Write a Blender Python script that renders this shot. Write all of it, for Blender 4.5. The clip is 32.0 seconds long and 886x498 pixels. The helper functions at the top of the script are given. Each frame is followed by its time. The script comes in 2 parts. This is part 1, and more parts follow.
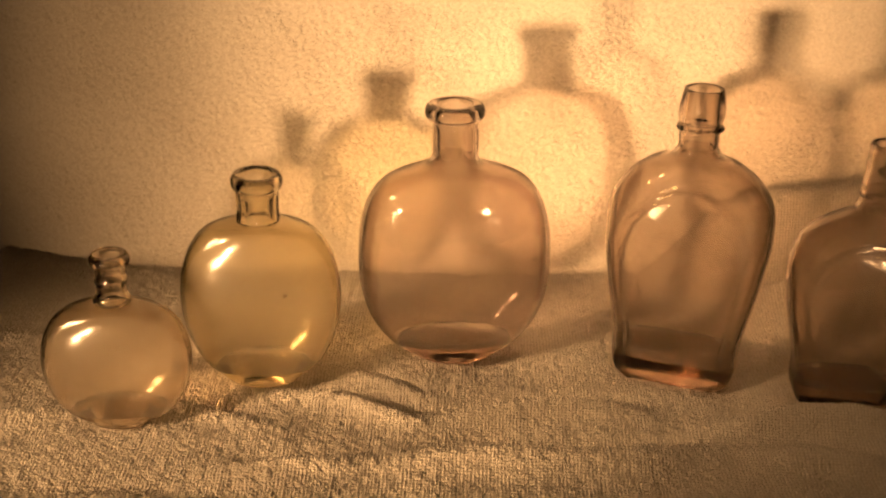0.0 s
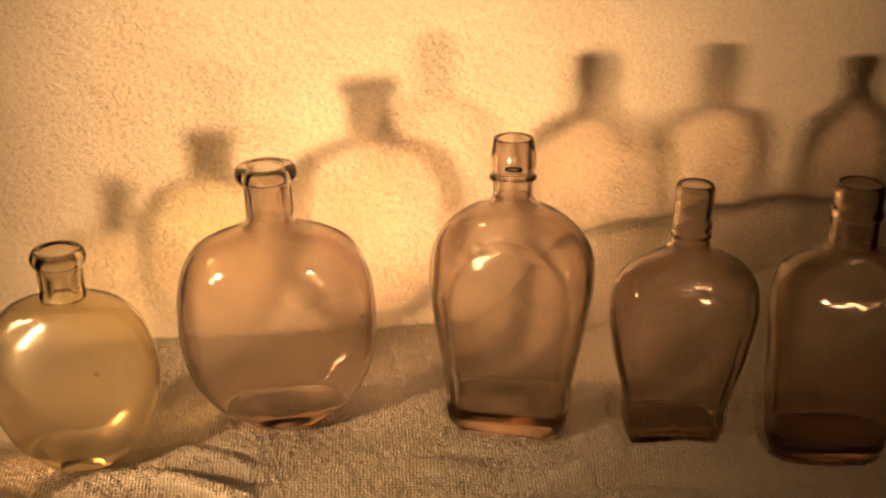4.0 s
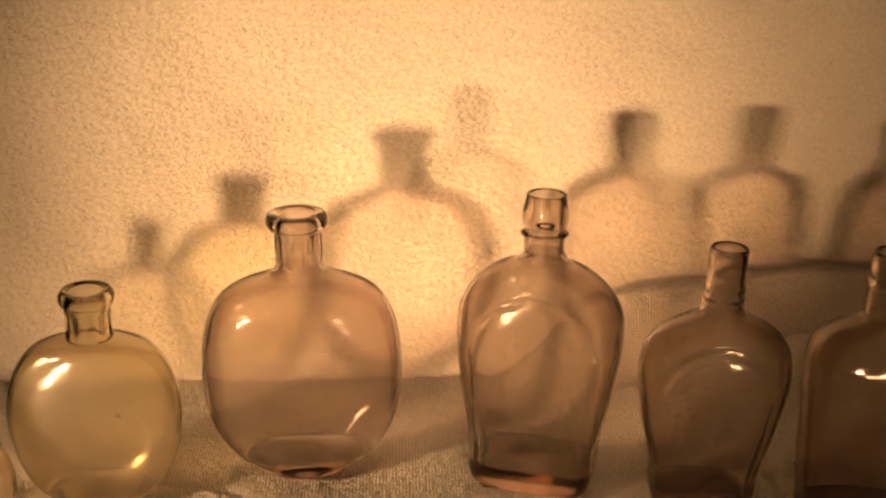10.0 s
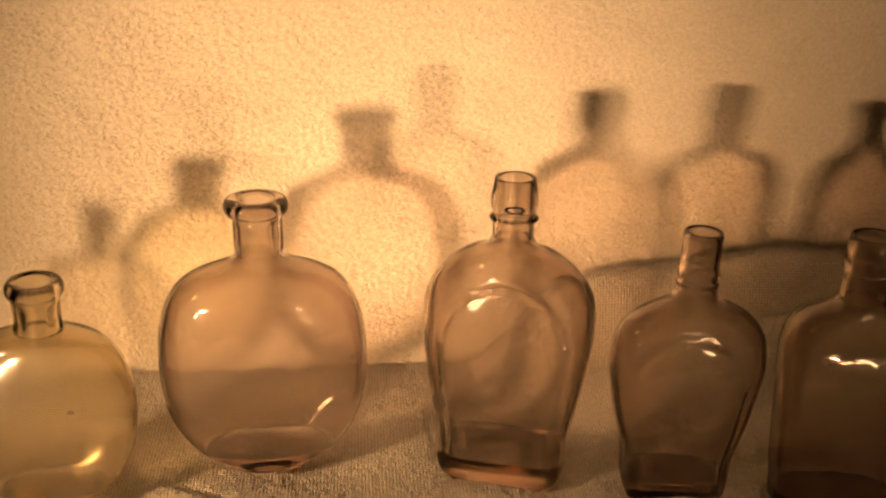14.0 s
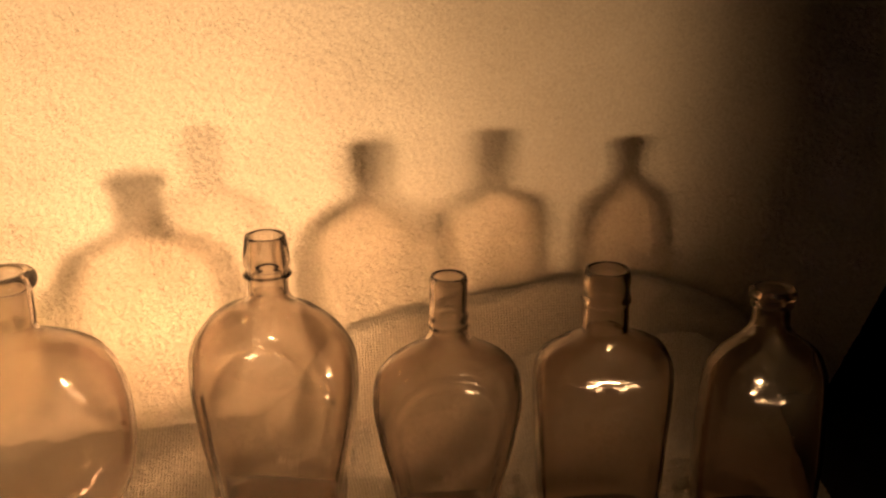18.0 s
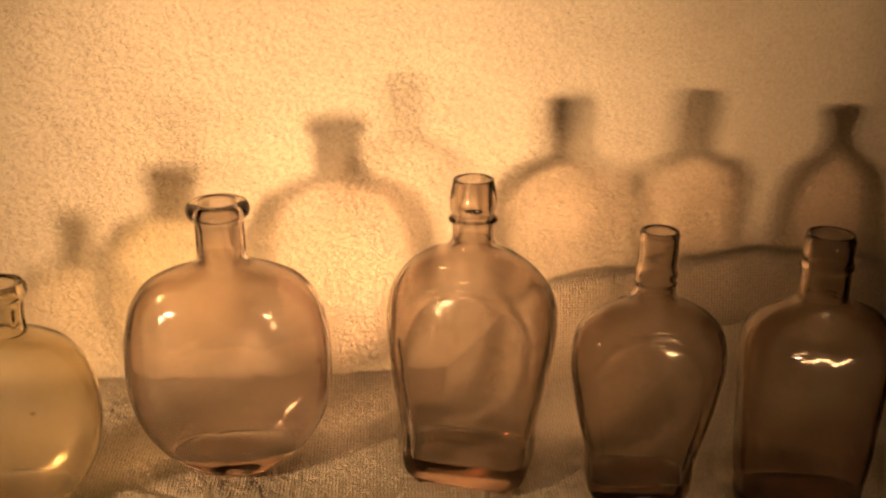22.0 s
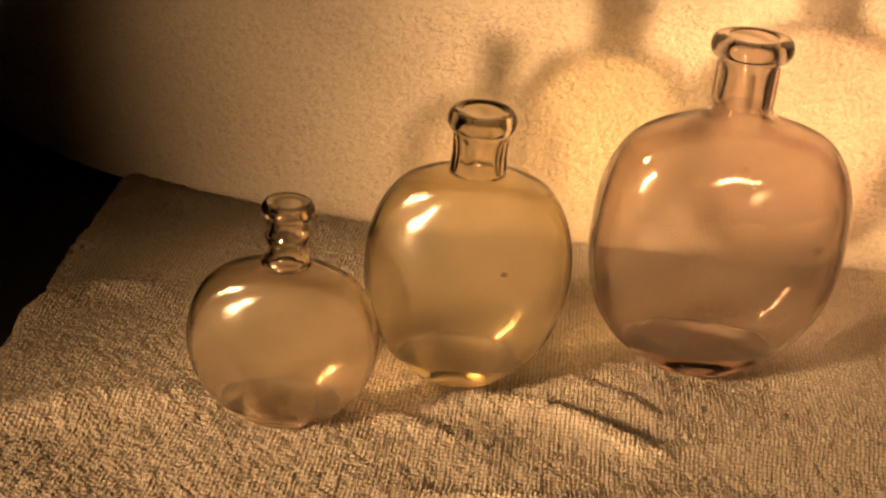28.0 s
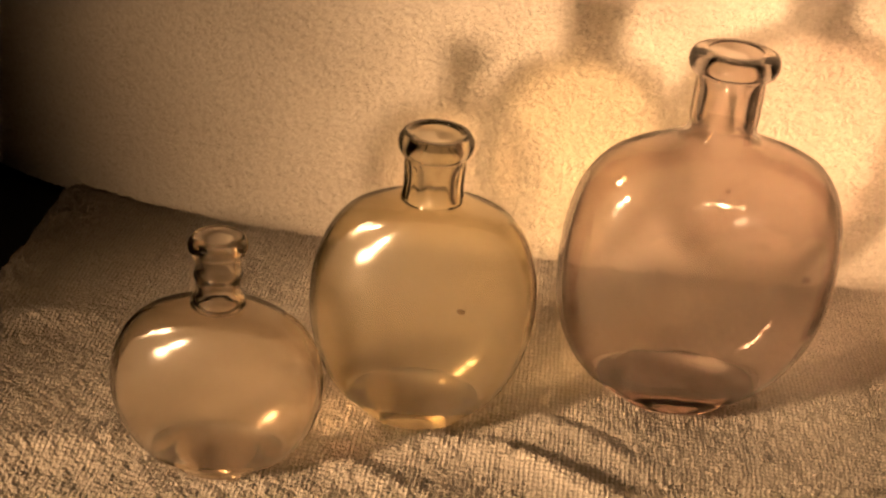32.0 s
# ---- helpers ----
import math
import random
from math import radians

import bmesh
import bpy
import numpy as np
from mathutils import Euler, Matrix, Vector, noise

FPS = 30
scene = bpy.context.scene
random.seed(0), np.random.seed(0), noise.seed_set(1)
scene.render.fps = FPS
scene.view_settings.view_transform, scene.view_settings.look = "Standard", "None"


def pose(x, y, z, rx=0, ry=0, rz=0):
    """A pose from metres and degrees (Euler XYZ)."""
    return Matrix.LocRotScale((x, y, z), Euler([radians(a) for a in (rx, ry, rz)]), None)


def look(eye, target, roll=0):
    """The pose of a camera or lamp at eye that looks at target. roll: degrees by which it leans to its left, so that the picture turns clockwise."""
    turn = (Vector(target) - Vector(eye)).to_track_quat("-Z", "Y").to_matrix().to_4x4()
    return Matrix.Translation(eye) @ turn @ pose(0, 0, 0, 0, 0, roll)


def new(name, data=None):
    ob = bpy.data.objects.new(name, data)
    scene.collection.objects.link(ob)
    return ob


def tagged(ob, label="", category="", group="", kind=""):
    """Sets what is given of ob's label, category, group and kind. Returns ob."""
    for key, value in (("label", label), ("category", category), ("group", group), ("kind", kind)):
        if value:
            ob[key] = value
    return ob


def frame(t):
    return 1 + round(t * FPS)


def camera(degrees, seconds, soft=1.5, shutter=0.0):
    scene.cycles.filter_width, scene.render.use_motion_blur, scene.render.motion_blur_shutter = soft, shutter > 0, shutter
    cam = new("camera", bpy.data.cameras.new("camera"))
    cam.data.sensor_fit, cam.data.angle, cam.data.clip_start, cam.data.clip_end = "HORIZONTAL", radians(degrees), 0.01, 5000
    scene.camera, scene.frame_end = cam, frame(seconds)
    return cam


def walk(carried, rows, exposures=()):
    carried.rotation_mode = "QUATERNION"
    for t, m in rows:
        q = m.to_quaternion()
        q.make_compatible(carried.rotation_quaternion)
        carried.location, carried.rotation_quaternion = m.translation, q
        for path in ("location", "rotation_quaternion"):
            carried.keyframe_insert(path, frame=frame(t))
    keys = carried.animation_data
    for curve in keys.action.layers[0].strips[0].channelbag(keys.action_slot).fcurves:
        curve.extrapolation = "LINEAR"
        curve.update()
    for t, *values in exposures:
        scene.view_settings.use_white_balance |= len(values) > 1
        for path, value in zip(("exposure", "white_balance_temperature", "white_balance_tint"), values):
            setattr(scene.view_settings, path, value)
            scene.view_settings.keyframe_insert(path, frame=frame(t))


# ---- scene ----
EXPOSURES = [(0, 0.05, 6500, 10), (3, 0.05, 6500, 10), (6, 0.05, 6300, 10), (7, 0.1, 5750, 10), (8, 0.3, 5300, 10), (9, 0.1, 5750, 10), (10.5, -0.08, 6200, 10), (12.5, -0.08, 6400, 10), (17, -0.08, 6400, 10), (18, 0.05, 6300, 10), (19.2, 0.46, 5850, 10), (20.3, 0.36, 5900, 10), (21, 0.0, 6300, 10), (22, -0.05, 6500, 10), (26, 0.0, 6500, 10), (29, 0.05, 6150, 10), (31, 0.1, 5450, 10), (32, 0.1, 5650, 10)]
cam = camera(45.47, 32.0, soft=2.2)
# seconds, eye, point looked at, roll
PATH = [
    (0, (-0.1256, -0.5339, 0.3278), (-0.1314, -0.0830, 0.1118), 2.18),
    (0.5, (-0.1168, -0.5328, 0.3290), (-0.1165, -0.0824, 0.1119), 2.31),
    (1, (-0.1083, -0.5318, 0.3291), (-0.1042, -0.0802, 0.1144), 1.64),
    (1.5, (-0.1059, -0.5302, 0.3320), (-0.0974, -0.0780, 0.1190), 2.21),
    (2, (-0.1056, -0.5294, 0.3333), (-0.0930, -0.0762, 0.1225), 2.09),
    (2.5, (-0.1049, -0.5260, 0.3320), (-0.0832, -0.0719, 0.1238), 2.53),
    (3, (-0.1007, -0.5243, 0.3331), (-0.0737, -0.0694, 0.1273), 2.15),
    (3.5, (-0.0925, -0.5205, 0.3344), (-0.0581, -0.0647, 0.1318), 1.62),
    (5.5, (-0.0603, -0.5246, 0.3381), (0.0063, -0.0673, 0.1472), 0.91),
    (6, (-0.0514, -0.5227, 0.3380), (0.0252, -0.0664, 0.1485), 1.31),
    (6.5, (-0.0362, -0.5250, 0.3389), (0.0502, -0.0690, 0.1528), 0.95),
    (7, (-0.0259, -0.5254, 0.3403), (0.0702, -0.0693, 0.1593), 0.58),
    (7.5, (-0.0229, -0.5233, 0.3397), (0.0791, -0.0670, 0.1625), 0.93),
    (8, (-0.0301, -0.5223, 0.3423), (0.0670, -0.0640, 0.1675), 1.92),
    (8.5, (-0.0459, -0.5204, 0.3409), (0.0359, -0.0570, 0.1718), 2.32),
    (9, (-0.0635, -0.5164, 0.3426), (-0.0019, -0.0500, 0.1734), 2.43),
    (9.5, (-0.0702, -0.5186, 0.3443), (-0.0308, -0.0509, 0.1719), 2.40),
    (10, (-0.0835, -0.5157, 0.3380), (-0.0553, -0.0500, 0.1583), 2.63),
    (10.5, (-0.1032, -0.5127, 0.3337), (-0.0948, -0.0494, 0.1458), 3.12),
    (11, (-0.1166, -0.5090, 0.3283), (-0.1239, -0.0500, 0.1300), 3.53),
    (11.5, (-0.1306, -0.5046, 0.3258), (-0.1531, -0.0504, 0.1180), 3.98),
    (12, (-0.1369, -0.5057, 0.3264), (-0.1738, -0.0546, 0.1138), 3.67),
    (12.5, (-0.1103, -0.5021, 0.3336), (-0.1233, -0.0477, 0.1252), 3.15),
    (13, (-0.0801, -0.5032, 0.3321), (-0.0268, -0.0453, 0.1383), 2.85),
    (13.5, (-0.0595, -0.5033, 0.3328), (0.0042, -0.0447, 0.1439), 2.04),
    (14, (-0.0848, -0.4958, 0.3354), (-0.0381, -0.0354, 0.1461), 3.09),
    (14.5, (-0.0926, -0.4890, 0.3359), (-0.0504, -0.0301, 0.1419), 3.61),
    (16.5, (-0.1052, -0.4969, 0.3381), (-0.0746, -0.0359, 0.1468), 2.89),
    (17, (-0.0747, -0.5066, 0.3547), (-0.0386, -0.0431, 0.1707), 2.20),
    (17.5, (-0.0440, -0.5124, 0.3565), (0.0241, -0.0491, 0.1813), 1.76),
    (18, (-0.0181, -0.5157, 0.3512), (0.0809, -0.0565, 0.1797), 1.40),
    (18.5, (0.0021, -0.5148, 0.3420), (0.1164, -0.0604, 0.1675), 1.58),
    (19, (0.0027, -0.5132, 0.3346), (0.1162, -0.0601, 0.1562), 1.49),
    (19.5, (-0.0077, -0.5124, 0.3328), (0.0855, -0.0549, 0.1540), 2.11),
    (20, (-0.0273, -0.5089, 0.3309), (0.0510, -0.0471, 0.1557), 2.55),
    (20.5, (-0.0386, -0.5078, 0.3312), (0.0217, -0.0423, 0.1590), 2.97),
    (21, (-0.0513, -0.5042, 0.3351), (-0.0052, -0.0376, 0.1614), 2.67),
    (21.5, (-0.0568, -0.5057, 0.3293), (-0.0177, -0.0383, 0.1560), 2.84),
    (22, (-0.0545, -0.5076, 0.3263), (-0.0175, -0.0417, 0.1488), 2.21),
    (22.5, (-0.0523, -0.5052, 0.3231), (-0.0143, -0.0406, 0.1423), 2.19),
    (23, (-0.0593, -0.4995, 0.3220), (-0.0185, -0.0359, 0.1390), 2.96),
    (23.5, (-0.0745, -0.4911, 0.3255), (-0.0522, -0.0268, 0.1413), 2.70),
    (24, (-0.1008, -0.4744, 0.3195), (-0.0947, -0.0114, 0.1310), 3.42),
    (24.5, (-0.1589, -0.4627, 0.3208), (-0.1729, -0.0013, 0.1287), 4.24),
    (25, (-0.1665, -0.4456, 0.3147), (-0.2086, 0.0128, 0.1196), 4.46),
    (25.5, (-0.1737, -0.4284, 0.3013), (-0.2489, 0.0178, 0.0885), 4.29),
    (26, (-0.1827, -0.4280, 0.2986), (-0.2456, 0.0128, 0.0712), 4.45),
    (26.5, (-0.1941, -0.4427, 0.2944), (-0.2425, 0.0029, 0.0728), 3.87),
    (28.5, (-0.2101, -0.3948, 0.2654), (-0.2483, 0.0374, 0.0170), 5.39),
    (29, (-0.2146, -0.3801, 0.2605), (-0.2569, 0.0470, 0.0040), 5.21),
    (29.5, (-0.2163, -0.3726, 0.2548), (-0.2661, 0.0496, -0.0084), 5.11),
    (30, (-0.2220, -0.3618, 0.2583), (-0.2801, 0.0614, -0.0015), 5.31),
    (30.5, (-0.2134, -0.3596, 0.2581), (-0.2633, 0.0636, -0.0024), 6.20),
    (31, (-0.2073, -0.3598, 0.2666), (-0.2517, 0.0658, 0.0080), 5.65),
    (31.5, (-0.2027, -0.3649, 0.2698), (-0.2413, 0.0645, 0.0166), 5.48),
    (32, (-0.1980, -0.3674, 0.2718), (-0.2314, 0.0656, 0.0241), 5.49),
]
walk(cam, [(t, look(eye, aim, roll)) for t, eye, aim, roll in PATH], exposures=EXPOSURES)

# ---- world and lamps ----
world = bpy.data.worlds.new("night_room")
scene.world = world
world.use_nodes = True
world.node_tree.nodes["Background"].inputs[0].default_value = (1.0, 0.62, 0.3, 1)
world.node_tree.nodes["Background"].inputs[1].default_value = 0.018


def spot_lamp(name, eye, target, watts, radius, cone, blend, colour):
    data = bpy.data.lights.new(name, "SPOT")
    data.energy, data.shadow_soft_size, data.color = watts, radius, colour
    data.spot_size, data.spot_blend = radians(cone), blend
    ob = new(name, data)
    ob.matrix_world = look(eye, target)
    return ob


WARM = (1.0, 0.548, 0.235)
# a reflector lamp at the left: its bright core and its wider spill
spot_lamp("left_lamp", (-0.605, -1.05, 0.045), (-0.090, 0.13, 0.180), 98, 0.044, 21, 1.0, WARM)
spot_lamp("left_lamp", (-0.605, -1.05, 0.045), (-0.175, 0.13, 0.105), 38, 0.044, 28.5, 1.0, WARM)
for shift in (-0.042, 0.0, 0.042):
    spot_lamp("front_lamp", (0.31 + shift, -1.30, -0.08), (0.050 + 0.7 * shift, 0.13, 0.225), 22, 0.015, 22.3, 1.0, WARM)
spot_lamp("side_lamp", (-0.82, -0.64, 0.44), (-0.225, -0.07, 0.0), 54, 0.06, 27, 1.0, WARM)
# a row of three unseen overhead spots, added to brighten the floor towel
for x in (-0.12, 0.07, 0.26):
    spot_lamp("floor_fill_spot", (x, -0.60, 1.32), (0.4 * x + 0.03, -0.01, 0.0), 4.2, 0.008, 21, 1.0, WARM)


# ---- materials ----
def material(name):
    m = bpy.data.materials.new(name)
    m.use_nodes = True
    nt = m.node_tree
    nt.nodes.clear()
    out = nt.nodes.new("ShaderNodeOutputMaterial")
    return m, nt, out


def node(nt, kind, **values):
    n = nt.nodes.new(kind)
    for key, value in values.items():
        n.inputs[key.replace("_", " ")].default_value = value
    return n


def terry(name, dark, light, bump, fine, ribs, wander, woven):
    """Cotton terry: rows of loops with the shade of their gaps put into the colour, ragged nap and faint stains. ribs:
    loops a metre, across and along; wander: how far the rows stray.
    """
    m, nt, out = material(name)
    p = node(nt, "ShaderNodeBsdfPrincipled", Roughness=0.95)
    p.inputs["Sheen Weight"].default_value = 0.6
    p.inputs["Sheen Roughness"].default_value = 0.6
    p.inputs["Specular IOR Level"].default_value = 0.1
    co = nt.nodes.new("ShaderNodeTexCoord")

    def math_node(kind, a, b):
        n = nt.nodes.new("ShaderNodeMath")
        n.operation = kind
        for k, v in enumerate((a, b)):
            if isinstance(v, (int, float)):
                n.inputs[k].default_value = v
            else:
                nt.links.new(v, n.inputs[k])
        return n.outputs[0]

    big = node(nt, "ShaderNodeTexNoise", Scale=14.0, Detail=4.0)
    small = node(nt, "ShaderNodeTexNoise", Scale=fine, Detail=5.0, Roughness=0.7)
    stray = node(nt, "ShaderNodeTexNoise", Scale=120.0, Detail=2.0)
    for n in (big, small, stray):
        nt.links.new(co.outputs["Object"], n.inputs["Vector"])
    shift = nt.nodes.new("ShaderNodeVectorMath")
    shift.operation = "MULTIPLY_ADD"
    nt.links.new(stray.outputs["Color"], shift.inputs[0])
    shift.inputs[1].default_value = (wander, wander, wander)
    nt.links.new(co.outputs["Object"], shift.inputs[2])
    split = nt.nodes.new("ShaderNodeSeparateXYZ")
    nt.links.new(shift.outputs[0], split.inputs[0])
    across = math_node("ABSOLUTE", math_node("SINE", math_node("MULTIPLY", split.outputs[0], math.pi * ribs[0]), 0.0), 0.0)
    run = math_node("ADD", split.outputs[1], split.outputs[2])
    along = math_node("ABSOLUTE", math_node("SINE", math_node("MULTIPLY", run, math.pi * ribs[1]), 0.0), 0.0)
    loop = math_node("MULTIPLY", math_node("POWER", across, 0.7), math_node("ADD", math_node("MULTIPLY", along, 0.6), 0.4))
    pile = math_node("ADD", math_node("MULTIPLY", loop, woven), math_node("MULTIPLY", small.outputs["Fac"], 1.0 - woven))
    # pile also drives the colour: shade between loops painted as a darker tone
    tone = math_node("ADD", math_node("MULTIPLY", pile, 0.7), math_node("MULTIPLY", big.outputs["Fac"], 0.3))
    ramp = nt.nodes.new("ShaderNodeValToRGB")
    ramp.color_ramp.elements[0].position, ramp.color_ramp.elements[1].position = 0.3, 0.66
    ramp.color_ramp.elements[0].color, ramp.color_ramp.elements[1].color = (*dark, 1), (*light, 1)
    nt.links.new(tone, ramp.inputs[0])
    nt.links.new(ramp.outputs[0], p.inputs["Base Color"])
    b = node(nt, "ShaderNodeBump", Strength=bump, Distance=0.003)
    nt.links.new(pile, b.inputs["Height"])
    nt.links.new(b.outputs[0], p.inputs["Normal"])
    nt.links.new(p.outputs[0], out.inputs[0])
    return m


def plain(name, colour, rough=0.8, scale=30.0):
    m, nt, out = material(name)
    p = node(nt, "ShaderNodeBsdfPrincipled", Roughness=rough)
    co = nt.nodes.new("ShaderNodeTexCoord")
    n = node(nt, "ShaderNodeTexNoise", Scale=scale, Detail=4.0)
    nt.links.new(co.outputs["Object"], n.inputs["Vector"])
    ramp = nt.nodes.new("ShaderNodeValToRGB")
    ramp.color_ramp.elements[0].color = (*[c * 0.7 for c in colour], 1)
    ramp.color_ramp.elements[1].color = (*[c * 1.3 for c in colour], 1)
    nt.links.new(n.outputs["Fac"], ramp.inputs[0])
    nt.links.new(ramp.outputs[0], p.inputs["Base Color"])
    nt.links.new(p.outputs[0], out.inputs[0])
    return m


def glass(name, tint, waves=0.15, ior=1.3, rough=0.2, film=0.0):
    """Old pressed glass, slightly wavy: clear with a tint, glossy by Fresnel, under a patchy film of dried dirt."""
    m, nt, out = material(name)
    clear = node(nt, "ShaderNodeBsdfTransparent", Color=(*tint, 1))
    gloss = node(nt, "ShaderNodeBsdfAnisotropic", Roughness=rough, Color=(1, 1, 1, 1))
    fres = node(nt, "ShaderNodeFresnel", IOR=ior)
    co = nt.nodes.new("ShaderNodeTexCoord")
    n = node(nt, "ShaderNodeTexNoise", Scale=45.0, Detail=2.0)
    nt.links.new(co.outputs["Object"], n.inputs["Vector"])
    b = node(nt, "ShaderNodeBump", Strength=waves, Distance=0.003)
    nt.links.new(n.outputs["Fac"], b.inputs["Height"])
    nt.links.new(b.outputs[0], gloss.inputs["Normal"])
    mix = nt.nodes.new("ShaderNodeMixShader")
    nt.links.new(fres.outputs[0], mix.inputs[0])
    nt.links.new(clear.outputs[0], mix.inputs[1])
    nt.links.new(gloss.outputs[0], mix.inputs[2])
    if film:
        dust = node(nt, "ShaderNodeTexNoise", Scale=28.0, Detail=6.0, Roughness=0.65, Distortion=0.8)
        nt.links.new(co.outputs["Object"], dust.inputs["Vector"])
        spread = nt.nodes.new("ShaderNodeMapRange")
        spread.inputs["From Min"].default_value, spread.inputs["From Max"].default_value = 0.35, 0.7
        spread.inputs["To Min"].default_value, spread.inputs["To Max"].default_value = 0.35 * film, 1.6 * film
        nt.links.new(dust.outputs["Fac"], spread.inputs["Value"])
        haze = node(nt, "ShaderNodeBsdfDiffuse", Color=(0.82, 0.74, 0.60, 1))
        dim = nt.nodes.new("ShaderNodeMixShader")
        nt.links.new(spread.outputs[0], dim.inputs[0])
        nt.links.new(mix.outputs[0], dim.inputs[1])
        nt.links.new(haze.outputs[0], dim.inputs[2])
        mix = dim
    nt.links.new(mix.outputs[0], out.inputs[0])
    return m


def clear_glass(name, tint, waves=0.09, rough=0.0):
    """Solid refracting glass with faint waves in its skin."""
    m, nt, out = material(name)
    g = node(nt, "ShaderNodeBsdfGlass", IOR=1.5, Roughness=rough, Color=(*tint, 1))
    co = nt.nodes.new("ShaderNodeTexCoord")
    n = node(nt, "ShaderNodeTexNoise", Scale=55.0, Detail=1.5)
    nt.links.new(co.outputs["Object"], n.inputs["Vector"])
    b = node(nt, "ShaderNodeBump", Strength=waves, Distance=0.004)
    nt.links.new(n.outputs["Fac"], b.inputs["Height"])
    nt.links.new(b.outputs[0], g.inputs["Normal"])
    nt.links.new(g.outputs[0], out.inputs[0])
    return m


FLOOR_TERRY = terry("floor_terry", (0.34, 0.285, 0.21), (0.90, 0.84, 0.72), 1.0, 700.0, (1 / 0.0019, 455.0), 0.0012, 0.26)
WALL_TERRY = terry("wall_terry", (0.55, 0.49, 0.39), (0.86, 0.81, 0.70), 1.0, 520.0, (420.0, 260.0), 0.012, 0.05)
LINT = plain("lint", (0.05, 0.03, 0.02), 0.9, 900.0)
DARK_WOOD = plain("dark_wood", (0.012, 0.009, 0.007), 0.6)
# near-black: darkness of the unlit room put into the colour
UNLIT_BLACK = plain("unlit_black", (0.02, 0.016, 0.012), 0.9, 3.0)
BOUNCE_PAINT = plain("bounce_paint", (0.14, 0.12, 0.10), 0.9, 3.0)


# ---- mesh helpers ----
def part(name, mesh, mat, parent=None, label=""):
    ob = new(name, mesh)
    if not mesh.materials:
        mesh.materials.append(mat)
    if parent is not None:
        ob.parent = parent
    return tagged(ob, label)


def grid_mesh(name, nx, ny, xyz):
    """A sheet of nx by ny points from an array of places, smooth shaded."""
    me = bpy.data.meshes.new(name)
    i = np.arange(nx * ny).reshape(ny, nx)
    q = np.stack([i[:-1, :-1], i[:-1, 1:], i[1:, 1:], i[1:, :-1]], -1).reshape(-1, 4)
    me.vertices.add(nx * ny)
    me.vertices.foreach_set("co", xyz.astype(np.float32).ravel())
    me.loops.add(q.size)
    me.loops.foreach_set("vertex_index", q.ravel().astype(np.int32))
    me.polygons.add(len(q))
    me.polygons.foreach_set("loop_start", np.arange(0, q.size, 4, dtype=np.int32))
    me.polygons.foreach_set("use_smooth", np.ones(len(q), dtype=bool))
    me.update()
    me.validate()
    return me


def smooth_noise(shape, cells, seed):
    """Value noise on a grid with about cells[0] x cells[1] lumps."""
    rng = np.random.default_rng(seed)
    cy, cx = cells
    g = rng.normal(size=(cy + 3, cx + 3))
    y, x = np.linspace(0, cy, shape[0]), np.linspace(0, cx, shape[1])
    iy, ix = y.astype(int), x.astype(int)
    fy, fx = y - iy, x - ix
    fy, fx = (fy * fy * (3 - 2 * fy))[:, None], (fx * fx * (3 - 2 * fx))[None]
    a, b = g[np.ix_(iy, ix)], g[np.ix_(iy, ix + 1)]
    c, d = g[np.ix_(iy + 1, ix)], g[np.ix_(iy + 1, ix + 1)]
    return (a * (1 - fx) + b * fx) * (1 - fy) + (c * (1 - fx) + d * fx) * fy


# ---- table, room ----
def box(name, lo, hi, mat, kind="structure", label="", category=""):
    bm = bmesh.new()
    bmesh.ops.create_cube(bm, size=1)
    for v in bm.verts:
        v.co = [(a + b) / 2 + c * (b - a) for a, b, c in zip(lo, hi, v.co)]
    bmesh.ops.bevel(bm, geom=bm.edges, offset=min(0.01, 0.2 * min(b - a for a, b in zip(lo, hi))), segments=2, affect="EDGES")
    me = bpy.data.meshes.new(name)
    bm.to_mesh(me)
    return tagged(part(name, me, mat), label, category, kind=kind)


box("table_top", (-0.75, -0.75, -0.055), (0.75, 0.6, -0.012), DARK_WOOD, label="dark table top under the towels", category="table top")
box("wall_north", (-1.7, 1.0, -0.75), (1.7, 1.1, 1.4), UNLIT_BLACK, label="near-black wall behind the towel, the room's darkness in its colour", category="wall")
# unseen walls and ceiling, their beige chosen to bounce some fill light
box("wall_south", (-1.7, -2.2, -0.75), (1.7, -2.1, 1.4), BOUNCE_PAINT, label="unseen room wall, beige toned for bounce light", category="wall")
box("wall_west", (-1.7, -2.1, -0.75), (-1.6, 1.0, 1.4), BOUNCE_PAINT, label="unseen room wall, beige toned for bounce light", category="wall")
box("wall_east", (1.6, -2.1, -0.75), (1.7, 1.0, 1.4), BOUNCE_PAINT, label="unseen room wall, beige toned for bounce light", category="wall")
box("floor", (-1.7, -2.2, -0.85), (1.7, 1.1, -0.75), UNLIT_BLACK, label="unseen room floor, near-black for the room's darkness", category="floor")
box("ceiling", (-1.7, -2.2, 1.4), (1.7, 1.1, 1.5), BOUNCE_PAINT, label="unseen ceiling, beige toned for bounce light", category="ceiling")


# ---- towels ----
def curve(x, xs, ys):
    """Smooth curve through a few knots."""
    x = np.clip(x, xs[0], xs[-1])
    k = np.clip(np.searchsorted(xs, x) - 1, 0, len(xs) - 2)
    xs, ys = np.array(xs, float), np.array(ys, float)
    m = np.gradient(ys, xs)
    h = xs[k + 1] - xs[k]
    t = (x - xs[k]) / h
    return ((2 * t**3 - 3 * t**2 + 1) * ys[k] + (t**3 - 2 * t**2 + t) * h * m[k]
            + (-2 * t**3 + 3 * t**2) * ys[k + 1] + (t**3 - t**2) * h * m[k + 1])


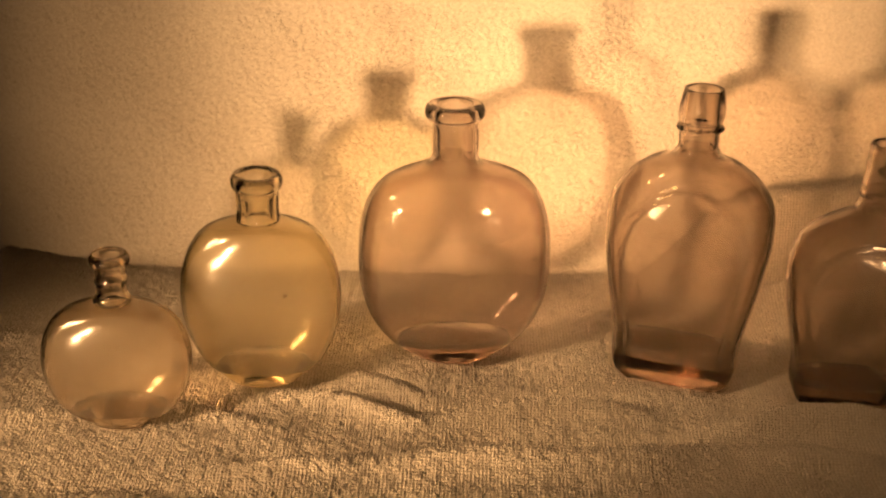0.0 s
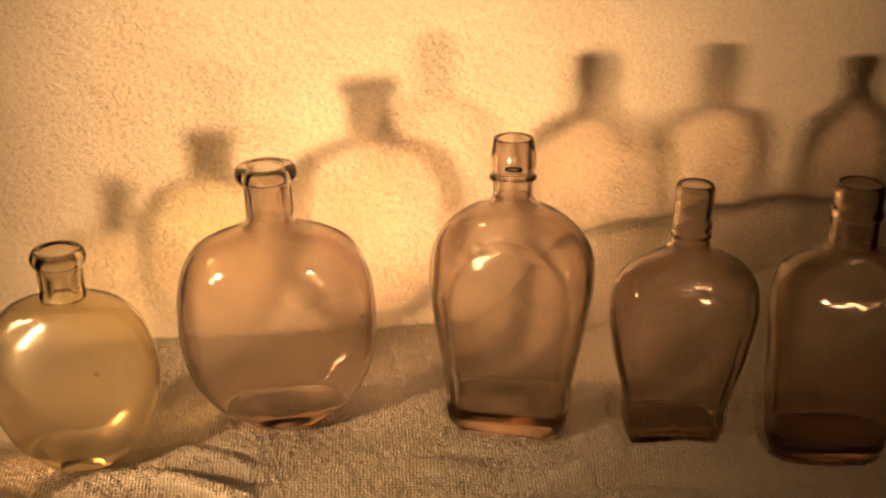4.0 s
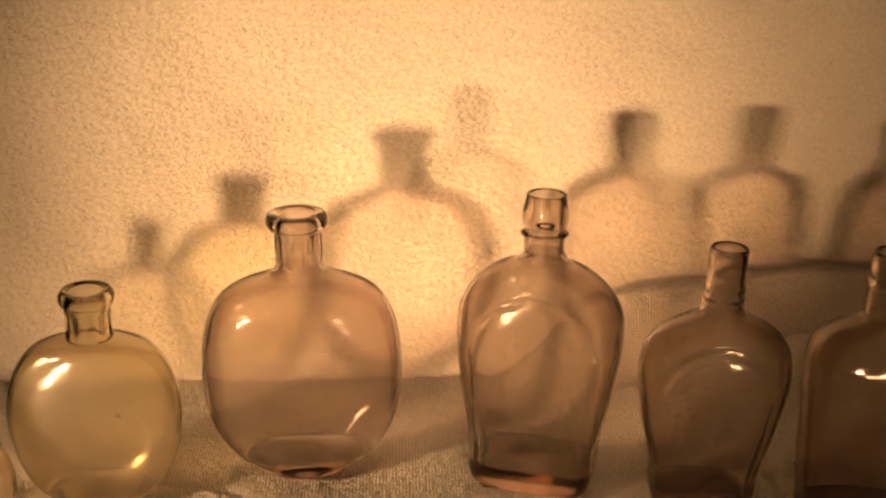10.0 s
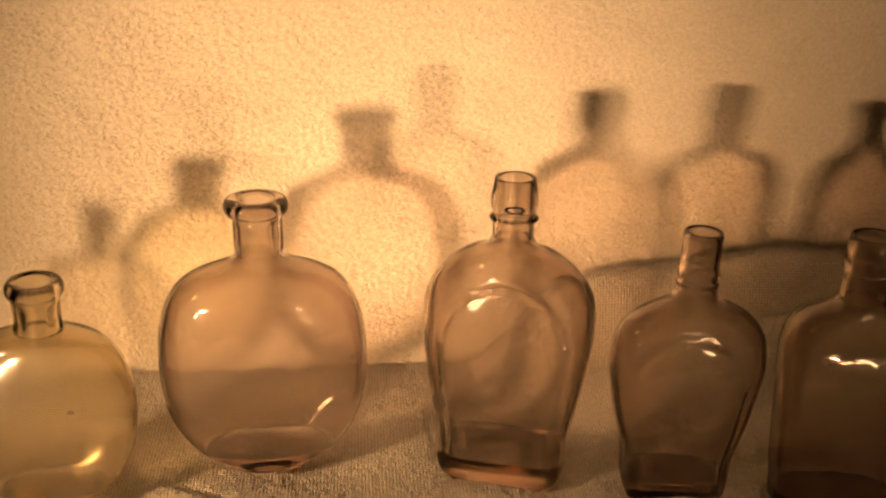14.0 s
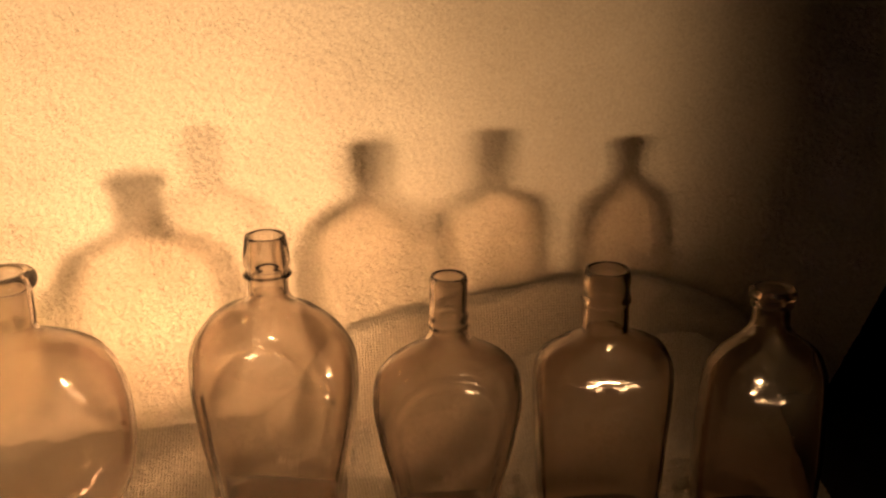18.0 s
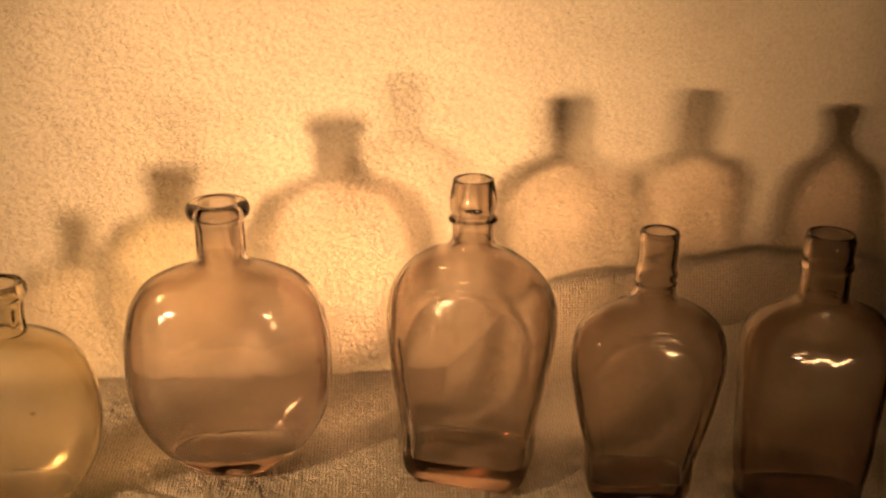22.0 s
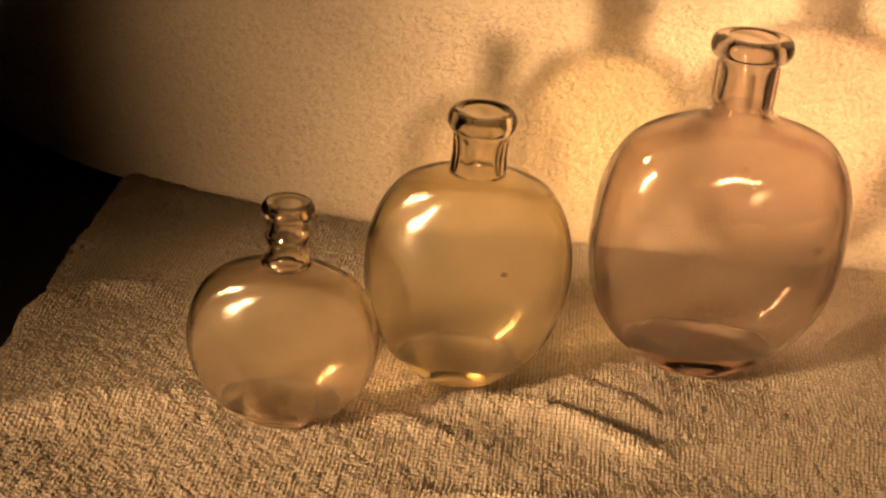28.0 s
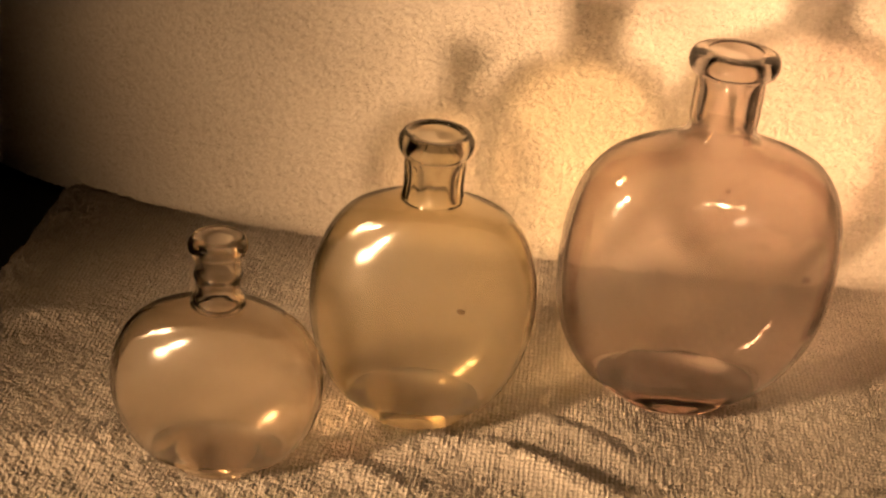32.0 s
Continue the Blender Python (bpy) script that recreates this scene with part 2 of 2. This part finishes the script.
WALL_X = [-0.66, -0.53, -0.45, -0.38, -0.31, -0.20, -0.04, 0.05, 0.15, 0.28, 0.38, 0.47]
WALL_Y = [0.30, 0.172, 0.134, 0.117, 0.111, 0.118, 0.131, 0.132, 0.129, 0.127, 0.110, 0.080]


def lying_towel():
    nx, ny = 1400, 680
    y = np.linspace(-0.24, 0.165, ny)[:, None] + np.zeros((1, nx))
    left, right = -0.438 - 0.09 * y, 0.340 + 0.22 * y
    x = left + (right - left) * np.linspace(0, 1, nx)[None]
    z = -0.004 + curve(x, [-0.45, 0.0, 0.1, 0.25, 0.35], [0, 0, 0.003, 0.002, 0]) + 0.0009 * smooth_noise((ny, nx), (7, 6), 3) + 0.0007 * smooth_noise((ny, nx), (22, 26), 4)
    # long soft creases: a low ridge with a hollow behind it
    for width, height, line in (
        (0.0083, 0.0054, ((-0.218, -0.041), (-0.190, -0.043), (-0.165, -0.055), (-0.136, -0.065))),
        (0.0075, 0.0085, ((-0.125, -0.056), (-0.104, -0.052), (-0.064, -0.044), (-0.028, -0.041))),
        (0.0067, 0.0032, ((-0.191, -0.009), (-0.160, -0.022), (-0.140, -0.035))),
        (0.0083, 0.0057, ((-0.230, -0.108), (-0.198, -0.104), (-0.172, -0.098))),
        (0.0120, 0.0080, ((-0.140, -0.095), (-0.110, -0.091), (-0.064, -0.092), (0.000, -0.083))),
        (0.0090, 0.0090, ((0.027, -0.055), (0.066, -0.047), (0.092, -0.045), (0.118, -0.040))),
        (0.0097, 0.0063, ((0.050, -0.080), (0.070, -0.081), (0.100, -0.093))),
        (0.0067, 0.0032, ((-0.272, -0.055), (-0.250, -0.063), (-0.226, -0.070))),
        (0.0135, 0.0075, ((-0.405, -0.102), (-0.377, -0.083), (-0.340, -0.068))),
        (0.0120, 0.0047, ((-0.440, -0.022), (-0.405, 0.006), (-0.375, 0.008))),
        (0.0120, 0.0047, ((-0.350, -0.150), (-0.280, -0.142), (-0.200, -0.150)))):
        lx, ly = [p[0] for p in line], [p[1] for p in line]
        off = (y - curve(x, lx, ly)) / width
        ends = 1 / (1 + np.exp(-(x - lx[0]) / 0.010)) / (1 + np.exp((x - lx[-1]) / 0.010))
        z += 1.4 * height * ends * (np.exp(-(off**2)) - 0.55 * np.exp(-((off - 1.5) ** 2)))
    # the bunched roll along the back, rising against the hanging towel, and a lower fold in front of it
    crest = curve(x, [-0.45, 0.0, 0.02, 0.05, 0.07, 0.10, 0.14, 0.18, 0.22, 0.26, 0.29, 0.32, 0.35, 0.38],
                  [0, 0, 0.022, 0.056, 0.063, 0.071, 0.078, 0.084, 0.087, 0.087, 0.080, 0.066, 0.046, 0.02])
    face = np.clip((y - 0.082) / 0.033, 0, 1)
    roll = np.maximum(crest, 0) * face * face * (3 - 2 * face)
    low = curve(x, [-0.45, 0.05, 0.10, 0.15, 0.20, 0.25, 0.275, 0.30, 0.33, 0.36], [0, 0, 0.024, 0.042, 0.053, 0.061, 0.061, 0.050, 0.026, 0.0])
    ramp = np.clip((y - 0.045) / 0.042, 0, 1)
    fold = np.maximum(low, 0) * ramp ** 1.5 * np.where(y < 0.088, 1, np.exp(-np.maximum(y - 0.088, 0) / 0.006))
    z += np.maximum(roll, fold) + 0.002 * smooth_noise((ny, nx), (18, 24), 15) * np.clip(np.maximum(roll, fold) / 0.03, 0, 1)
    # woven columns of loops
    pitch = 0.0019
    ph = x / pitch
    rng = np.random.default_rng(6)
    row = y / 0.0022 + 0.37 * np.floor(ph) + 0.35 * smooth_noise((ny, nx), (60, 90), 8)
    loops = np.abs(np.sin(np.pi * ph)) ** 0.7 * (0.25 + 0.75 * np.abs(np.sin(np.pi * row)))
    z += 0.0023 * loops * (0.8 + 0.2 * smooth_noise((ny, nx), (160, 170), 9)) + 0.0003 * rng.normal(size=(ny, nx)) + 0.0004 * smooth_noise((ny, nx), (190, 260), 7)
    back = np.clip((y - 0.124) / 0.012, 0, 1)
    z -= 0.5 * np.maximum(crest, 0) * back * back * (3 - 2 * back)
    edge = np.minimum(x - left, right - x)
    z -= 0.006 * np.exp(-((edge / 0.006) ** 2))
    me = grid_mesh("lying_towel", nx, ny, np.stack([x, y, z], -1))
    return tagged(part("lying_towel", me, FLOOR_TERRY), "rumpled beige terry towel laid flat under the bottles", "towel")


def hanging_towel():
    nx, ny = 860, 370
    s = np.linspace(-0.66, 0.47, nx)[None] + np.zeros((ny, 1))
    z = np.linspace(-0.008, 0.50, ny)[:, None] + np.zeros((1, nx))
    s = np.where(s > 0.3, 0.3 + (s - 0.3) * np.interp(z, [0, 0.1, 0.2, 0.5], [0.62, 0.83, 0.92, 1.0]), s)
    y = curve(s, WALL_X, WALL_Y) + np.interp(s, [-0.3, -0.05], [0.10, 0.0]) * z
    y += 0.0055 * smooth_noise((ny, nx), (4, 8), 11) * np.minimum(z / 0.1, 1) + 0.0005 * smooth_noise((ny, nx), (30, 60), 12)
    rng = np.random.default_rng(13)
    y += 0.0003 * smooth_noise((ny, nx), (250, 560), 14) + 0.0003 * rng.normal(size=(ny, nx))
    me = grid_mesh("hanging_towel", nx, ny, np.stack([s, y, z], -1))
    return tagged(part("hanging_towel", me, WALL_TERRY), "cream plush towel hung behind the bottles", "towel")


lying_towel()
hanging_towel()


def lint_speck(at, size):
    """A tiny dark bit of lint caught in the nap."""
    bm = bmesh.new()
    bmesh.ops.create_icosphere(bm, subdivisions=2, radius=size)
    for v in bm.verts:
        v.co = Vector(at) + v.co * (1 + 0.4 * noise.noise(v.co * 900))
    me = bpy.data.meshes.new("lint_speck")
    bm.to_mesh(me)
    bm.free()
    return tagged(part("lint_speck", me, LINT), "tiny dark speck of lint on the hanging towel", "lint")



# ---- bottles ----
def ring_loft(name, rings, closed_bottom=True, closed_top=True):
    """A skin over rings of equal count; each ring is a list of places."""
    me = bpy.data.meshes.new(name)
    n = len(rings[0])
    verts = [v for r in rings for v in r]
    faces = [(k * n + i, k * n + (i + 1) % n, (k + 1) * n + (i + 1) % n, (k + 1) * n + i) for k in range(len(rings) - 1) for i in range(n)]
    if closed_bottom:
        faces.append(tuple(range(n))[::-1])
    if closed_top:
        faces.append(tuple((len(rings) - 1) * n + i for i in range(n)))
    me.from_pydata(verts, [], faces)
    me.polygons.foreach_set("use_smooth", np.ones(len(faces), dtype=bool))
    me.update()
    return me


def skins(name, rings_out, rings_in, keep=None, floor=True):
    """An outer and an inner skin, open where they meet the next piece; floor closes both below. keep picks faces by their outward turn."""
    n, a, b = len(rings_out[0]), len(rings_out), len(rings_in)
    verts = [v for r in rings_out + rings_in for v in r]
    faces = [(k * n + i, k * n + (i + 1) % n, (k + 1) * n + (i + 1) % n, (k + 1) * n + i) for k in range(a - 1) for i in range(n)]
    faces += [(k * n + i, (k + 1) * n + i, (k + 1) * n + (i + 1) % n, k * n + (i + 1) % n) for k in range(a, a + b - 1) for i in range(n)]
    if floor:
        faces += [tuple(range(n))[::-1], tuple(a * n + i for i in range(n))]
    me = bpy.data.meshes.new(name)
    me.from_pydata(verts, [], faces)
    me.polygons.foreach_set("use_smooth", np.ones(len(faces), dtype=bool))
    me.update()
    if keep is not None:
        bm = bmesh.new()
        bm.from_mesh(me)
        bm.normal_update()
        bmesh.ops.delete(bm, geom=[f for f in bm.faces if not keep(f)], context="FACES")
        bm.to_mesh(me)
        bm.free()
    return me


def section(z, w, d, e, n=96, flutes=0, deep=0.0):
    """One level of a bottle: a superellipse, half width w, half depth d, exponent e; flutes ripple it."""
    out = []
    for i in range(n):
        a = 2 * math.pi * i / n
        c, s = math.cos(a), math.sin(a)
        k = 1 + deep * math.cos(flutes * a)
        out.append((k * w * math.copysign(abs(c) ** (2 / e), c), k * d * math.copysign(abs(s) ** (2 / e), s), z))
    return out


def levels(profile, count):
    """Profile knots (z, w, d, e) turned into evenly spread levels along the outline."""
    p = np.array(profile, float)
    run = np.r_[0, np.cumsum(np.hypot(np.diff(p[:, 0]), np.diff(p[:, 1])) + 1e-6)]
    u = np.linspace(0, run[-1], count)
    return np.stack([curve(u, list(run), list(p[:, k])) for k in range(4)], -1)


def bottle(label, lip_at, turn, lean, body, neck, lip, tint, thick=0.0020, base=0.008, flutes=0, panel=None, up=0.0, haze=0.04, clear=0.90, film=0.019):
    root = new("glass_bottle")
    tagged(root, label, "bottle", "row of glass bottles")
    top = pose(0, 0, 0, 0, lean, turn) @ Vector((0, 0, lip_at[2]))
    root.matrix_world = pose(lip_at[0] - top[0], lip_at[1] - top[1], up, 0, lean, turn)
    shine = clear_glass("clear_glass", [c ** 0.2 for c in tint], 0.16 if haze > 0.1 else 0.2, haze)
    edge = clear_glass("rim_glass", [c ** 0.35 for c in tint], 0.09)
    wall = glass("liner_glass", tint, 0.15, 1.07, 0.07, film)
    deep = glass("thick_glass", [c ** (1.3 if haze > 0.1 else 2.4) for c in tint], 0.3, 1.1)
    core = clear_glass("neck_glass", [c ** 0.5 for c in tint], 0.22, 0.04)
    rimmed = clear_glass("lip_glass", [c ** 0.55 for c in tint], 0.2, 0.05)
    count = 144 if panel else 96
    lv = levels(body, 130 if panel else 64)
    depth = {round(float(r[0]), 6): float(r[2]) for r in lv}
    width = {round(float(r[0]), 6): float(r[1]) for r in lv}
    joint = body[-1][0]
    outer = [section(*r, n=count) for r in lv]
    if panel:
        # a raised horseshoe border on the front face, the field inside a little sunk
        arch, inset, lift, sink = panel
        radius = inset * float(lv[:, 1].max())

        def pressed(v, w):
            x, y, z = v
            front = min(1.0, max(0.0, (-y / depth[round(z, 6)] - 0.55) / 0.35))
            zc = arch - radius
            edge = inset * w if z < zc else math.sqrt(max(0.0, radius**2 - (z - zc) ** 2))
            gap = abs(x) - edge if z < arch else math.hypot(x, z - zc) - radius
            if z >= zc:
                gap = math.hypot(x, z - zc) - radius
            rim = math.exp(-((gap / 0.0018) ** 2))
            field = 1 / (1 + math.exp(max(-40, min(40, gap / 0.0009))))
            return (x, y + front * (sink * field - lift * rim), z)

        outer = [[pressed(v, width[round(float(r[0]), 6)]) for v in ring] for r, ring in zip(lv, outer)]
    wall_at = lambda z: thick + (0.0024 - thick) * min(1.0, max(0.0, (z - joint + 0.006) / 0.008))
    inner = [section(max(z, base), max(w - wall_at(z), 0.002), max(d - wall_at(z), 0.002), e, n=count) for z, w, d, e in lv if z > base]
    # broad front and back faces let the light through, the curved rim bends it away
    flat = lambda f: abs(f.normal.y) > clear or abs(f.normal.z) > 0.985
    part("front_wall", skins("front_wall", outer, inner, lambda f: flat(f) and f.calc_center_median().y < 0 and abs(f.normal.z) < 0.985), shine, root).visible_shadow = False
    part("back_wall", skins("back_wall", outer, inner, lambda f: flat(f) and f.calc_center_median().y > 0 and abs(f.normal.z) < 0.985), shine, root).visible_shadow = False
    part("rim_wall", skins("rim_wall", outer, inner, lambda f: not flat(f) or abs(f.normal.z) >= 0.985), edge, root, "curved side and shoulder wall")
    # an added liner inside the inner skin: tints the view, casts the body's shadow
    liner = [section(max(z, base + 0.0006), w - wall_at(z) - 0.0003, d - wall_at(z) - 0.0003, e) for z, w, d, e in lv if z > base]
    part("shadow_liner", ring_loft("shadow_liner", liner, False, False), wall, root)
    foot = [section(z + 0.0005, w - 0.0008, d - 0.0008, e) for z, w, d, e in lv if z <= base - 0.0012]
    part("base", ring_loft("base", foot), deep, root, "thick tinted glass base")
    top_z, top_r = neck[-1][0], neck[-1][1]
    lv2 = levels([body[-1]] + [k for k in neck if k[0] > joint + 0.0005], 24)
    out = [section(*r, n=count, flutes=flutes, deep=0.04 * min(1.0, 4 * max(0.0, min(r[0] - joint, top_z - r[0])) / 0.012) if flutes else 0.0) for r in lv2]
    part("neck", skins("neck", out, [section(z, w - 0.0024, w - 0.0024, 2, n=count) for z, w, d, e in lv2], None, False), core, root)
    lv3 = levels([neck[-1]] + [k for k in lip if k[0] > top_z + 0.0003], 28)
    rim = [section(*r, n=count) for r in lv3] + [section(r[0], top_r - 0.0024, top_r - 0.0024, 2, n=count) for r in lv3[::-1]]
    part("lip", ring_loft("lip", rim, False, False), rimmed, root)
    return root


def bead(name, at, size, mat, parent, label):
    """A small flattened bubble or speck in the glass."""
    bm = bmesh.new()
    bmesh.ops.create_uvsphere(bm, u_segments=12, v_segments=8, radius=1)
    for v in bm.verts:
        v.co = (at[0] + v.co.x * size, at[1] + v.co.y * size * 0.35, at[2] + v.co.z * size * 0.8)
    me = bpy.data.meshes.new(name)
    bm.to_mesh(me)
    bm.free()
    me.polygons.foreach_set("use_smooth", np.ones(len(me.polygons), dtype=bool))
    return part(name, me, mat, parent, label)


def round_body(h, w, d, zc, base_w, base_d, neck_r, e=2.3, foot=2.3):
    """Outline of a round, flattened flask body from foot to neck."""
    out = [(0, base_w * 0.94, base_d * 0.94, 2.2), (0.0015, base_w, base_d, 2.2)]
    lo, hi = math.acos(min(1, (base_w / w) ** (foot / 2))), math.acos(min(1, neck_r / w))
    for k in range(1, 8):
        a = -lo + (lo + hi) * k / 8
        z = zc + math.sin(a) * ((zc - 0.0015) / math.sin(lo) if a < 0 else (h - zc) / math.sin(hi))
        c = max(math.cos(a), 0.001)
        out.append((z, w * c ** (2 / (e if a > 0 else foot)), neck_r + (d - neck_r) * c ** 0.8 if a > 0 else base_d + (d - base_d) * max(0, (c - math.cos(lo)) / (1 - math.cos(lo))), 2.4 if k < 7 else 2.1))
    out.append((h, neck_r, neck_r, 2))
    return out


AMBER, PINK, CLEAR = (0.84, 0.80, 0.69), (0.79, 0.74, 0.715), (0.82, 0.77, 0.73)
PALE, DUSK, SMOKE = (0.87, 0.825, 0.75), (0.83, 0.76, 0.70), (0.81, 0.73, 0.67)

# small round flask
bottle("small round clear glass flask with a ringed neck", (-0.295, -0.073, 0.0965), 8, 1.5,
       round_body(0.070, 0.0376, 0.0170, 0.037, 0.016, 0.011, 0.0082, 3.0, 2.5),
       [(0.071, 0.0094, 0.0094, 2), (0.0755, 0.0078, 0.0078, 2), (0.0800, 0.0076, 0.0076, 2), (0.0825, 0.0082, 0.0082, 2), (0.0850, 0.0076, 0.0076, 2), (0.0900, 0.0076, 0.0076, 2)],
       [(0.0895, 0.0076, 0.0076, 2), (0.0920, 0.0096, 0.0096, 2), (0.0950, 0.0097, 0.0097, 2), (0.0965, 0.0086, 0.0086, 2)], PALE, haze=0.13, thick=0.0009, clear=0.7, film=0.034)
# middle round flask, straw coloured
straw = bottle("round straw-yellow glass flask with a flared lip", (-0.230, -0.028, 0.122), 6, 0,
       round_body(0.0965, 0.0434, 0.0195, 0.051, 0.021, 0.014, 0.0115, 3.1, 2.3),
       [(0.097, 0.0130, 0.0130, 2), (0.101, 0.0108, 0.0108, 2), (0.113, 0.0110, 0.0110, 2)],
       [(0.112, 0.0110, 0.0110, 2), (0.115, 0.0128, 0.0128, 2), (0.1195, 0.0134, 0.0134, 2), (0.122, 0.0118, 0.0118, 2)], AMBER, flutes=9, up=0.002, haze=0.13, thick=0.0009, clear=0.7, film=0.034)
# large round flask
rosy = bottle("large round pinkish glass flask with a rolled lip", (-0.129, 0.006, 0.1515), 4, -2,
       [(0, 0.0215, 0.0140, 2.2), (0.002, 0.0235, 0.0155, 2.2), (0.010, 0.0360, 0.0180, 2.3), (0.027, 0.0482, 0.0205, 2.5), (0.047, 0.0537, 0.0220, 2.6),
        (0.069, 0.0543, 0.0220, 2.6), (0.086, 0.0524, 0.0215, 2.6), (0.1015, 0.0470, 0.0200, 2.5), (0.1102, 0.0400, 0.0180, 2.4), (0.1152, 0.0310, 0.0160, 2.3),
        (0.1186, 0.0200, 0.0140, 2.1), (0.1213, 0.0138, 0.0132, 2), (0.125, 0.0124, 0.0124, 2)],
       [(0.119, 0.0150, 0.0150, 2), (0.123, 0.0122, 0.0122, 2), (0.144, 0.0122, 0.0122, 2)],
       [(0.143, 0.0122, 0.0122, 2), (0.1455, 0.0150, 0.0150, 2), (0.149, 0.0162, 0.0162, 2), (0.1525, 0.0150, 0.0150, 2), (0.1535, 0.0120, 0.0120, 2)], PINK, flutes=7, base=0.011, up=0.002, haze=0.05, clear=0.82, film=0.026)
# tall horseshoe-panelled flask
bottle("tall clear glass flask with a horseshoe front panel", (0.0, 0.0, 0.170), -18, -1.7,
       [(0, 0.0295, 0.0185, 5), (0.002, 0.0312, 0.0202, 5), (0.030, 0.0360, 0.0210, 4.5), (0.065, 0.0422, 0.0213, 4), (0.090, 0.0450, 0.0208, 3.4),
        (0.108, 0.0432, 0.0193, 3), (0.120, 0.0362, 0.0174, 2.7), (0.130, 0.0238, 0.0147, 2.3), (0.135, 0.0128, 0.0120, 2), (0.139, 0.0105, 0.0105, 2)],
       [(0.136, 0.0108, 0.0108, 2), (0.147, 0.0106, 0.0106, 2)],
       [(0.146, 0.0106, 0.0106, 2), (0.147, 0.0126, 0.0126, 2), (0.149, 0.0126, 0.0126, 2), (0.1505, 0.0115, 0.0115, 2), (0.156, 0.0121, 0.0121, 2), (0.167, 0.0108, 0.0108, 2), (0.170, 0.0102, 0.0102, 2)], CLEAR, panel=(0.116, 0.78, 0.0014, 0.0007), base=0.015, up=0.001)
# waisted flask
bottle("clear glass flask tapering to a narrow foot", (0.0905, -0.027, 0.152), -4, -1,
       [(0, 0.0220, 0.0135, 4), (0.002, 0.0240, 0.0150, 4), (0.028, 0.0292, 0.0165, 3.6), (0.060, 0.0368, 0.0175, 3.2), (0.085, 0.0398, 0.0172, 2.8),
        (0.098, 0.0372, 0.0162, 2.5), (0.108, 0.0290, 0.0144, 2.3), (0.114, 0.0180, 0.0122, 2.1), (0.117, 0.0122, 0.0112, 2), (0.120, 0.0106, 0.0106, 2)],
       [(0.117, 0.0108, 0.0108, 2), (0.1235, 0.0103, 0.0103, 2), (0.1250, 0.0108, 0.0108, 2), (0.1265, 0.0102, 0.0102, 2), (0.1305, 0.0106, 0.0106, 2), (0.1325, 0.0100, 0.0100, 2), (0.140, 0.0099, 0.0099, 2)],
       [(0.139, 0.0099, 0.0099, 2), (0.147, 0.0097, 0.0097, 2), (0.1505, 0.0098, 0.0098, 2), (0.1522, 0.0091, 0.0091, 2)], CLEAR, panel=(0.100, 0.74, 0.0011, 0.0006), base=0.014, up=0.002)
# square-shouldered flask
square = bottle("square-shouldered clear glass flask with a tall neck", (0.170, -0.042, 0.157), -6, -2,
       [(0, 0.0260, 0.0140, 3), (0.002, 0.0290, 0.0160, 3.2), (0.020, 0.0325, 0.0178, 3.4), (0.060, 0.0350, 0.0182, 4), (0.090, 0.0366, 0.0182, 4), (0.099, 0.0366, 0.0176, 3.8),
        (0.107, 0.0352, 0.0160, 3.4), (0.1135, 0.0318, 0.0145, 3.0), (0.1180, 0.0250, 0.0136, 2.4), (0.122, 0.0142, 0.0130, 2), (0.124, 0.0122, 0.0122, 2)],
       [(0.122, 0.0125, 0.0125, 2), (0.139, 0.0120, 0.0120, 2)],
       [(0.138, 0.0120, 0.0120, 2), (0.140, 0.0127, 0.0127, 2), (0.145, 0.0120, 0.0120, 2), (0.1545, 0.0120, 0.0120, 2), (0.1572, 0.0112, 0.0112, 2)], DUSK, base=0.012, up=0.002, clear=0.93)
# last flask, with a ring collar
bottle("glass flask with rounded shoulders and a ringed collar", (0.256, -0.056, 0.146), -10, -2,
       [(0, 0.0200, 0.0130, 2.4), (0.002, 0.0240, 0.0150, 2.5), (0.018, 0.0325, 0.0175, 3), (0.040, 0.0345, 0.0182, 3.4), (0.070, 0.0340, 0.0182, 3.4), (0.090, 0.0330, 0.0178, 3.3),
        (0.101, 0.0320, 0.0162, 3.0), (0.112, 0.0272, 0.0142, 2.6), (0.1195, 0.0180, 0.0124, 2.2), (0.126, 0.0110, 0.0110, 2), (0.129, 0.0100, 0.0100, 2)],
       [(0.126, 0.0104, 0.0104, 2), (0.138, 0.0096, 0.0096, 2)],
       [(0.137, 0.0096, 0.0096, 2), (0.139, 0.0112, 0.0112, 2), (0.1415, 0.0100, 0.0100, 2), (0.1440, 0.0122, 0.0122, 2), (0.1465, 0.0122, 0.0122, 2), (0.1482, 0.0108, 0.0108, 2)], SMOKE, base=0.012, up=0.001, clear=0.93)

# marks in the glass and lint on the cloth
SEED = glass("seed_glass", (0.78, 0.70, 0.60), 0.1, 1.5)
bead("bubble", (0.047, 0.007, 0.057), 0.0020, SEED, rosy, "dark oval bubble in the glass")
bead("bubble", (0.014, -0.0178, 0.060), 0.0016, SEED, straw, "small bubble in the glass")
bead("bubble", (0.018, -0.0172, 0.056), 0.0008, SEED, straw, "small bubble in the glass")
bead("bubble", (0.012, 0.0200, 0.088), 0.0010, SEED, rosy, "small bubble in the glass")
bead("speck", (-0.015, -0.0165, 0.046), 0.0008, LINT, square, "dark speck on the glass")
lint_speck((0.0975, 0.1405, 0.1152), 0.0008)
